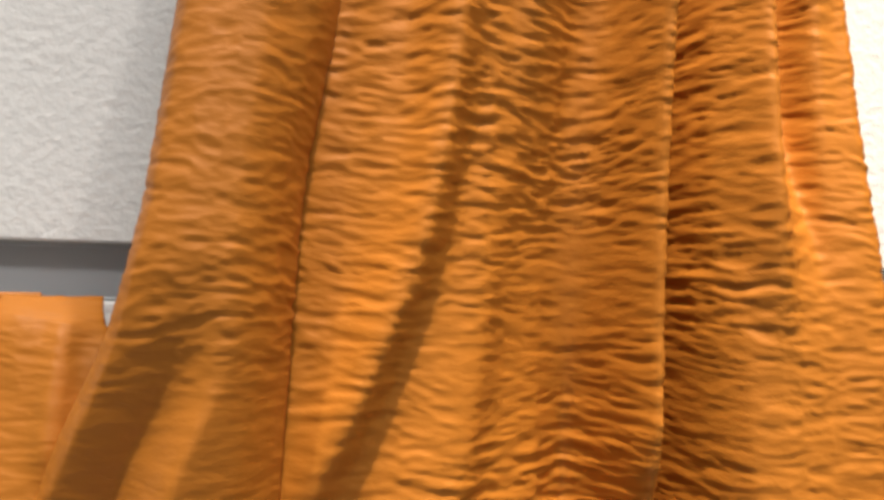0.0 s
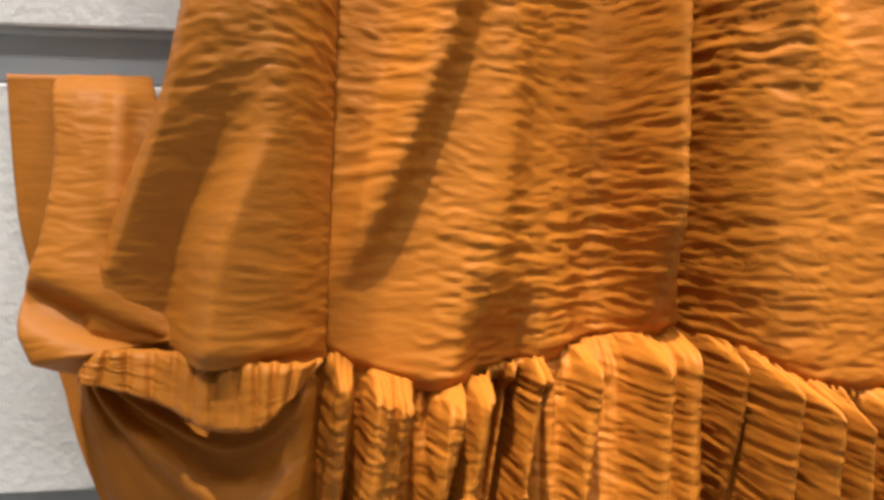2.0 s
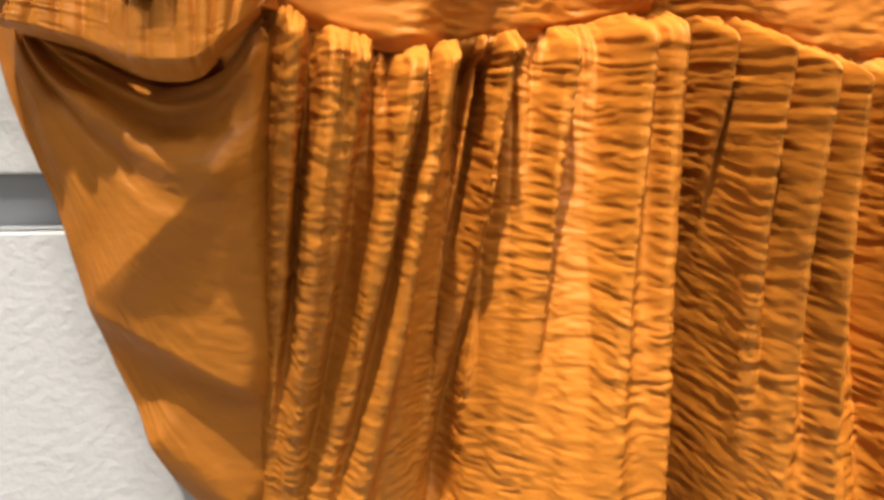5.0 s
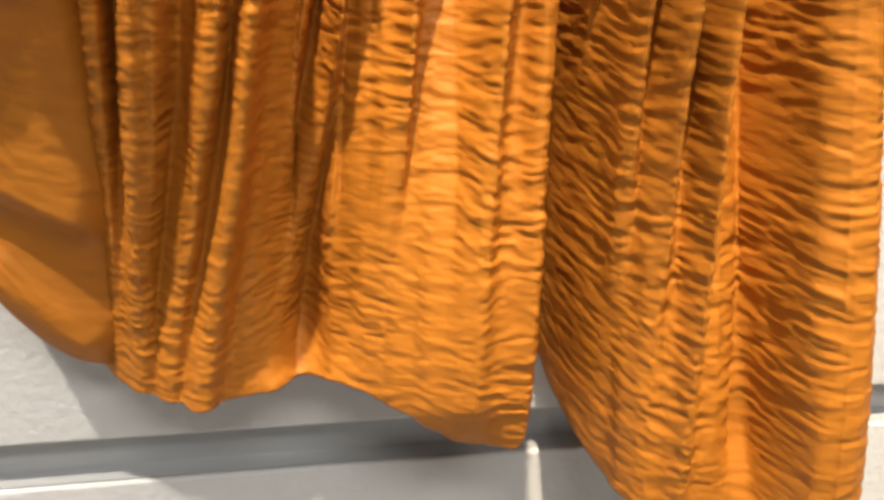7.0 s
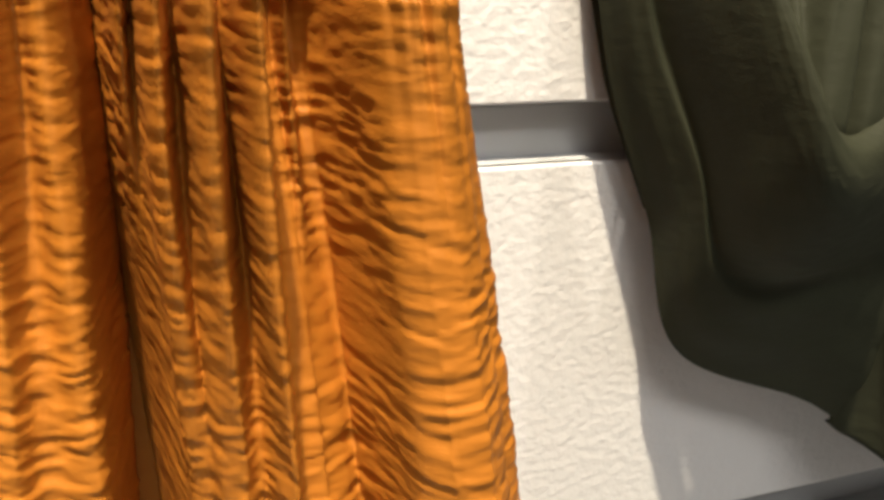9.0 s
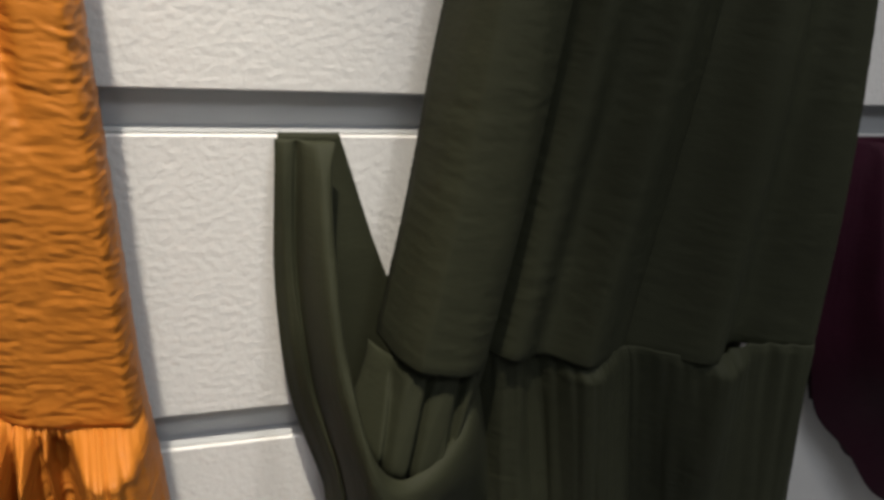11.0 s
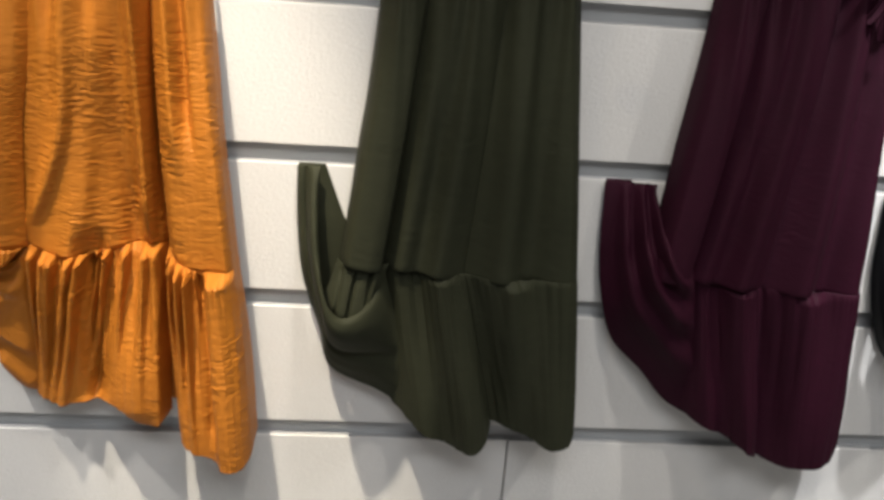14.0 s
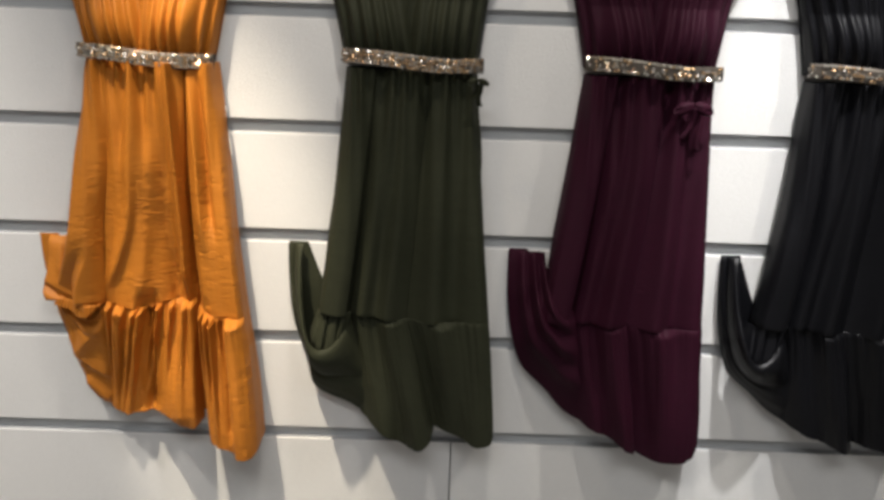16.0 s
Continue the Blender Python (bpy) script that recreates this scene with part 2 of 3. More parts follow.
for x, y, z, ax, az, *_ in SPOTS:
    thing = tagged(new("ceiling_spotlight"), "white ceiling spotlight aimed at the dresses", "spotlight", "ceiling spotlights")
    aim = look((x, y, z), (ax, 0, az))
    bm = bmesh.new()
    cylinder(bm, 0.045, 0.045, 0.11, aim @ pose(0, 0, 0.075), 24)
    part("lamp_can", bm, M_LAMP, thing, smooth=False)
    bm = bmesh.new()
    cylinder(bm, 0.012, 0.012, 0.12, pose(x, y, z + 0.13), 12)
    part("stem", bm, M_LAMP, thing)
    bm = bmesh.new()
    cylinder(bm, 0.05, 0.05, 0.02, pose(x, y, 3.589), 24)
    part("base_plate", bm, M_LAMP, thing)


# ---- the dresses ----
def tube(bm, pts, r, seg=8):
    rings = []
    for i, p in enumerate(pts):
        p = Vector(p)
        t = (Vector(pts[min(i + 1, len(pts) - 1)]) - Vector(pts[max(i - 1, 0)])).normalized()
        side = t.cross(Vector((0.3, 0.2, 0.93))).normalized()
        up = side.cross(t)
        rings.append([bm.verts.new(p + r * (side * math.cos(a) + up * math.sin(a))) for a in [2 * math.pi * k / seg for k in range(seg)]])
    for a, b in zip(rings, rings[1:]):
        for k in range(seg):
            bm.faces.new((a[k], a[(k + 1) % seg], b[(k + 1) % seg], b[k]))
    bm.faces.new(rings[0][::-1])
    bm.faces.new(rings[-1])


def ridges(X, Z, rows):
    """Pleats hanging from a seam: crest at the seam, drift per metre down, left and right flank, height, reach."""
    D = X * 0
    down = np.maximum(1.13 - Z, 0)
    for x, drift, left, right, high, reach in rows:
        d = X - x - drift * down
        w = np.where(d < 0, left, right) * (1 + 2.5 * down)
        D = D + high * np.exp(-np.abs(d / w) ** 2.6) * np.exp(-(down / reach) ** 2)
    return D


def hollow(X, Z, line, width, side, high, low, amp):
    """Cloth that falls back below the height high, on one side (-1 left, 1 right) of a line x(z)."""
    return -amp * ease(side * (X - knots(line, Z)) / width) * ease((high - Z) / (high - low))


def gathers(s, v, seed, n, amp, reach):
    """Small pleats that spring from a gathered seam and die out below it."""
    ph = s * n + 0.9 * vnoise(s * n * 0.35, s * 0, seed)
    return amp * (1 - (0.5 - 0.5 * np.cos(2 * np.pi * ph)) ** 2.5) * np.exp(-v / reach) * (0.7 + 0.5 * vnoise(s * n * 0.8, v * 2, seed + 3))


def dress(spec):
    mat, seed, res, wr = spec["mat"], spec["seed"], spec["res"], spec["wrinkle"]
    thing = tagged(new("dress"), spec["label"], "dress", "dresses on the wall")
    N = lambda n: max(8, int(n * res))
    waist = spec["waist"]

    def seam_z(x):
        return knots(spec["seam"], x)

    # skirt panels: flap, middle, right
    for name in ("flap", "middle", "right"):
        q = spec[name]
        u, v = grid(N(q.get("nu", 110)), N(430))
        zz = waist + (1.12 - waist) * v
        xl, xr = knots(q["left"], zz), knots(q["rightedge"], zz)
        X = xl + (xr - xl) * (np.minimum(u / 0.94, 1) if name == "right" else u)
        Z = waist + (seam_z(X) - waist) * v
        dt, dl = knots(q["depth_top"], u), knots(q["depth_low"], u)
        mix = ease(v * 1.15)
        D = dt * (1 - mix) + dl * mix
        for f in q.get("folds", ()):
            c = knots(f[0], Z)
            D = D + fold(X, c, f[1], f[2], f[3]) * (ease((Z - f[4]) / 0.09) * ease((f[5] - Z) / 0.03) if len(f) > 4 else 1)
        D = D + 0.0025 * vnoise(X * 22, Z * 7, seed + 20) * ease(v * 4)
        for h in q.get("hollows", ()):
            D = D + hollow(X, Z, *h)
        # pleats under the belt
        D = D + 0.007 * np.sin(X * 2 * np.pi / 0.024 + 2.4 * vnoise(X * 25, Z * 2, seed)) * np.exp(-v / 0.22)
        # the cloth turns in at its lower seam
        D = D - spec.get("turn", 0.004) * ease((v - 0.985) / 0.015)
        D = np.maximum(D, 0.008)
        sheet("skirt_" + name + ("_panel" if name != "flap" else ""), X, D, Z, mat, thing, wr, seed + len(name), level=True)

    # ruffles under the middle and right panel
    for name in ("middle", "right"):
        q, r = spec[name], spec[name + "_ruffle"]
        u, v = grid(N(r.get("nu", 190)), N(270))
        bl, br = r["bottom"]
        tl, tr = float(knots(q["left"], 1.125)), float(knots(q["rightedge"], 1.125))
        across = np.minimum(u / 0.94, 1) if name == "right" else u
        Xt = tl + (tr - tl) * across
        Xb = bl + (br - bl) * across
        Zt = seam_z(Xt) + 0.004
        Zb = knots(r["hem"], Xb)
        w = v ** 0.9
        X = Xt + (Xb - Xt) * w + r.get("bow", 0.0) * np.sin(np.pi * v) * (2 * u - 1)
        Z = Zt + (Zb - Zt) * v
        D = knots(q["depth_low"], u) * (1 - ease(v * 1.1)) + knots(r["depth"], u) * ease(v * 1.1)
        D = D - r.get("dip", 0.005) * np.exp(-v / 0.010)
        for f in r.get("folds", ()):
            c = knots(f[0], Z)
            D = D + fold(X, c, f[1], f[2], f[3]) * (ease((Z - f[4]) / 0.04) if len(f) > 4 else 1) * ease(v / 0.06)
        tuck = ease((v + 0.006) / 0.045)
        if "ridges" in r:
            rg = ridges(X, Z, r["ridges"])
            crest = np.clip(rg / 0.010, 0, 1)
            D = D + tuck * rg + r.get("swell", 0.002) * crest * ease(v / 0.05) - r.get("gap", 0.010) * (1 - crest) * np.exp(-v / 0.18)
            D = D + gathers(u * r["cloth"], v, seed + 33, 1 / 0.0066, 0.0045, 0.035)
        D = D + tuck * gathers(u * r["cloth"], v, seed + 31, 1 / r.get("tooth", 0.0118), r.get("teeth", 0.0045), 0.12)
        D = D + gathers(u * r["cloth"], v, seed + 37, 1 / 0.034, r.get("pleat", 0.005), 0.6)
        D = D + 0.004 * vnoise(X * 30, Z * 5, seed + 40) * v
        X = X + 0.0016 * vnoise(u * 30, v * 3, seed + 8) * ease(v * 3)
        D = np.maximum(D, 0.008)
        # rolled hem
        D = D - 0.003 * ease((v - 0.992) / 0.008)
        sheet("ruffle", X, D, Z, mat, thing, wr * 0.88, seed + 50 + len(name), "gathered ruffle along the hem", level=True)

    # the hem drawn up to the groove: swag with a rolled rim
    sw = spec["swag"]
    u, v = grid(N(230), N(150))
    rx, rz = bend(sw["rim"], u)
    ox, oz = bend(sw["outer"], u)
    X, Z = rx + (ox - rx) * v, rz + (oz - rz) * v
    dr = knots(sw["rim_depth"], u)
    do = knots(sw["outer_depth"], u)
    D = dr + (do - dr) * v ** 0.8
    D = D - 0.016 * np.exp(-v / 0.045) * ease(u * 8) + sw.get("belly", 0.01) * np.sin(np.pi * np.clip(v * 1.1, 0, 1)) ** 2 * np.sin(np.pi * u)
    for c0, c1, wd, am in sw["folds"]:
        c = c0 + (c1 - c0) * u
        D = D + am * np.exp(-((v - c) / wd) ** 2) * np.sin(np.pi * np.clip(u * 1.05, 0, 1)) ** 0.5
    for c in sw.get("creases", ()):
        D = D + crease(X, Z, *c)
    for c in sw.get("steps", ()):
        D = D + step(X, Z, *c)
    D = D + 0.002 * vnoise(u * 9, v * 4, seed + 61)
    D = np.maximum(D, 0.003)
    sheet("swag", X, D, Z, mat, thing, wr * 0.65, seed + 62, "hem corner pulled up and tucked into a groove")

    # the strip that runs up into the groove
    if "tail" in spec:
        ta = spec["tail"]
        u, v = grid(N(70), N(150))
        z = 1.252 + (ta["low"] - 1.252) * v
        xl, xr = knots(ta["left"], z), knots(ta["right"], z)
        X = xl + (xr - xl) * u
        D = knots(ta["depth"], v) + 0.006 * np.sin(np.pi * u) ** 0.6 - 0.006 + 0.002 * vnoise(u * 3, v * 4, seed + 65)
        for c in ta.get("creases", ()):
            D = D + crease(X, z, *c)
        z = z + 0.012 * u * ease((v - 0.8) / 0.2)
        sheet("tail", X, np.maximum(D, 0.003), z, mat, thing, wr * 0.6, seed + 66, "hem strip folded up and tucked into a groove")

    # ruffle that shows inside the swag, under the flap
    fr = spec["frill"]
    u, v = grid(N(130), N(60))
    tx, tz = bend(fr["top"], u)
    bx, bz = bend(fr["low"], u)
    X, Z = tx + (bx - tx) * v, tz + (bz - tz) * v
    D = fr["depth"][0] + (fr["depth"][1] - fr["depth"][0]) * v + knots(fr.get("lean", ((0, 0), (1, 0))), u)
    D = D - 0.004 * np.exp(-v / 0.05) + gathers(u * fr["cloth"], v * 0.4, seed + 71, 1 / fr.get("pleat", 0.014), fr.get("amp", 0.004), 0.8)
    for c in fr.get("slits", ()):
        D = D - 0.007 * np.exp(-((u - c - 0.14 * (v - 0.5)) / 0.030) ** 2) * ease(v * 5) * ease((1.1 - v) * 3)
    D = D - 0.022 * ease((v - 0.72) / 0.28) ** 2
    sheet("frill", X, D, Z, mat, thing, wr * 0.5, seed + 72)

    # back of the skirt, close to the wall
    bk = spec["back"]
    u, v = grid(N(60), N(150))
    Z = waist + (bk["low"] - waist) * v
    lx, gx = knots(bk["left"], Z), knots(bk["right"], Z)
    X = lx + (gx - lx) * u
    D = 0.003 + 0.002 * np.sin(np.pi * u) + 0.0008 * vnoise(X * 40, Z * 8, seed + 80)
    sheet("skirt_back", X, D, Z, mat, thing, wr * 0.3, seed + 81)

    tb = spec["tail_back"]
    u, v = grid(N(40), N(100))
    Z = 1.253 + (1.03 - 1.253) * v
    lx, gx = knots(tb["left"], Z), knots(tb["right"], Z)
    sheet("tail_back", lx + (gx - lx) * u, 0.005 + 0.005 * np.sin(np.pi * u) * ease(v * 3), Z, mat, thing, wr * 0.3, seed + 83)

    # bodice: two gathered fronts that cross, and a back
    bo = spec["bodice"]
    for side in (0, 1):
        u, v = grid(N(110), N(200))
        z = waist + 0.012 + (bo["top"] - waist) * v
        xl, xr = knots(bo["left"], z), knots(bo["right"], z)
        mid = xl + (xr - xl) * 0.5
        vee = 0.012 + 0.085 * v
        if side == 0:
            X = xl + (mid + 0.02 * (1 - v) - vee * v - xl) * u
            D = 0.052 * np.sin(np.pi * (0.05 + 0.75 * u)) ** 0.7 + 0.004
        else:
            X = xr + (mid - 0.012 * (1 - v) + vee * v - xr) * u
            D = 0.056 * np.sin(np.pi * (0.05 + 0.75 * u)) ** 0.7 + 0.007
        blouse = 0.018 * np.sin(np.pi * np.clip(v * 4, 0, 1)) * np.sin(np.pi * np.clip(u, 0, 1))
        D = D + blouse + 0.0065 * np.sin(u * 2 * np.pi * 6.5 + 2.2 * vnoise(u * 5, v * 1.5, seed + 90)) * np.exp(-v / 0.5)
        sheet("bodice_front", X, np.maximum(D, 0.006), z, mat, thing, wr * 0.4, seed + 91 + side)
    u, v = grid(N(60), N(60))
    z = waist + 0.01 + (bo["top"] - waist) * v
    xl, xr = knots(bo["left"], z), knots(bo["right"], z)
    sheet("bodice_back", xl + (xr - xl) * u, 0.006 + 0.0 * u, z, mat, thing, wr * 0.2, seed + 95)

    # hanger, hooked into a groove
    bm = bmesh.new()
    cx, tz = (bo["left"][-1][1] + bo["right"][-1][1]) / 2, bo["top"]
    tube(bm, [(cx - 0.17, -0.03, tz - 0.03), (cx - 0.08, -0.03, tz + 0.01), (cx, -0.03, tz + 0.04), (cx + 0.08, -0.03, tz + 0.01), (cx + 0.17, -0.03, tz - 0.03)], 0.004)
    tube(bm, [(cx, -0.03, tz + 0.04), (cx, -0.03, tz + 0.07), (cx, -0.02, 2.06), (cx, 0.012, 2.06)], 0.002)
    part("hanger", bm, M_METAL, thing, "thin metal hanger", smooth=True)

    # jewelled belt
    be = spec["belt"]
    bm = bmesh.new()
    n, cols = 64, []
    for i in range(n + 1):
        t = i / n
        x = be["x0"] + (be["x1"] - be["x0"]) * t
        y = -(0.012 + 0.066 * math.sin(math.pi * (0.06 + 0.88 * t)) ** 0.55)
        z = be["z0"] + (be["z1"] - be["z0"]) * t + 0.002 * math.sin(7 * t)
        cols.append((x, y, z))
    h = 0.0125
    ring = [[bm.verts.new((x, y + o, z + s * h)) for o, s in ((0, -1), (-0.002, -0.7), (-0.002, 0.7), (0, 1), (0.003, 1), (0.003, -1))] for x, y, z in cols]
    for a, b in zip(ring, ring[1:]):
        for k in range(6):
            bm.faces.new((a[k], a[(k + 1) % 6], b[(k + 1) % 6], b[k]))
    belt = part("belt", bm, M_BAND, thing, "jewelled elastic belt of silver and amber stones")
    rnd = random.Random(seed)
    for mat_s, share in ((M_STONE, be["silver"]), (M_BEADGOLD, 1 - be["silver"])):
        bm = bmesh.new()
        for i in range(46):
            for j in range(4):
                if (rnd.random() < share) != (mat_s is M_STONE):
                    continue
                t = (i + 0.5 * (j % 2) + rnd.uniform(-0.2, 0.2)) / 46.5 * n
                a, b = cols[int(t)], cols[min(int(t) + 1, n)]
                f = t - int(t)
                p = Vector([a[k] + (b[k] - a[k]) * f for k in range(3)]) + Vector((0, -0.0028, (j - 1.5) * 0.0058 + rnd.uniform(-0.001, 0.001)))
                m = Matrix.Translation(p) @ pose(0, 0, 0, rnd.uniform(-25, 25), rnd.uniform(0, 180), rnd.uniform(-25, 25)) @ Matrix.Diagonal((rnd.uniform(0.0027, 0.0033), 0.0017, rnd.uniform(0.0032, 0.0038), 1))
                bmesh.ops.create_icosphere(bm, subdivisions=1, radius=1, matrix=m)
        tagged(part("stone_inlay", bm, mat_s, belt), kind="stuff")

    # bow of the tie, where one hangs under the belt
    if "bow" in spec:
        bxx, bzz, k_ = spec["bow"]
        for sx in (-1, 1):
            u, v = grid(20, 12)
            wide = 0.011 * k_ * np.sin(np.pi * (0.08 + 0.84 * u)) ** 0.8
            X = bxx + sx * 0.034 * k_ * u
            Z = bzz - 0.010 * k_ * u + wide * (1 - 2 * v)
            D = 0.074 + 0.009 * np.sin(np.pi * v) * np.sin(np.pi * np.clip(u + 0.1, 0, 1)) + 0.0015 * np.sin(9 * v)
            sheet("tie_loop", X, D, Z, mat, thing, wr * 0.3, seed + 97, "loop of the knotted fabric tie")
            u, v = grid(10, 30)
            X = bxx + sx * (0.002 + 0.010 * v) * k_ + (u - 0.5) * (0.010 + 0.006 * v) * k_ + 0.003 * np.sin(5 * v + sx)
            Z = bzz - 0.004 - (0.062 + 0.010 * sx) * k_ * v
            sheet("tie_end", X, 0.076 - 0.008 * v + 0.003 * np.sin(6 * u + 4 * v), Z, mat, thing, wr * 0.3, seed + 98, "hanging end of the fabric tie")
    return thing


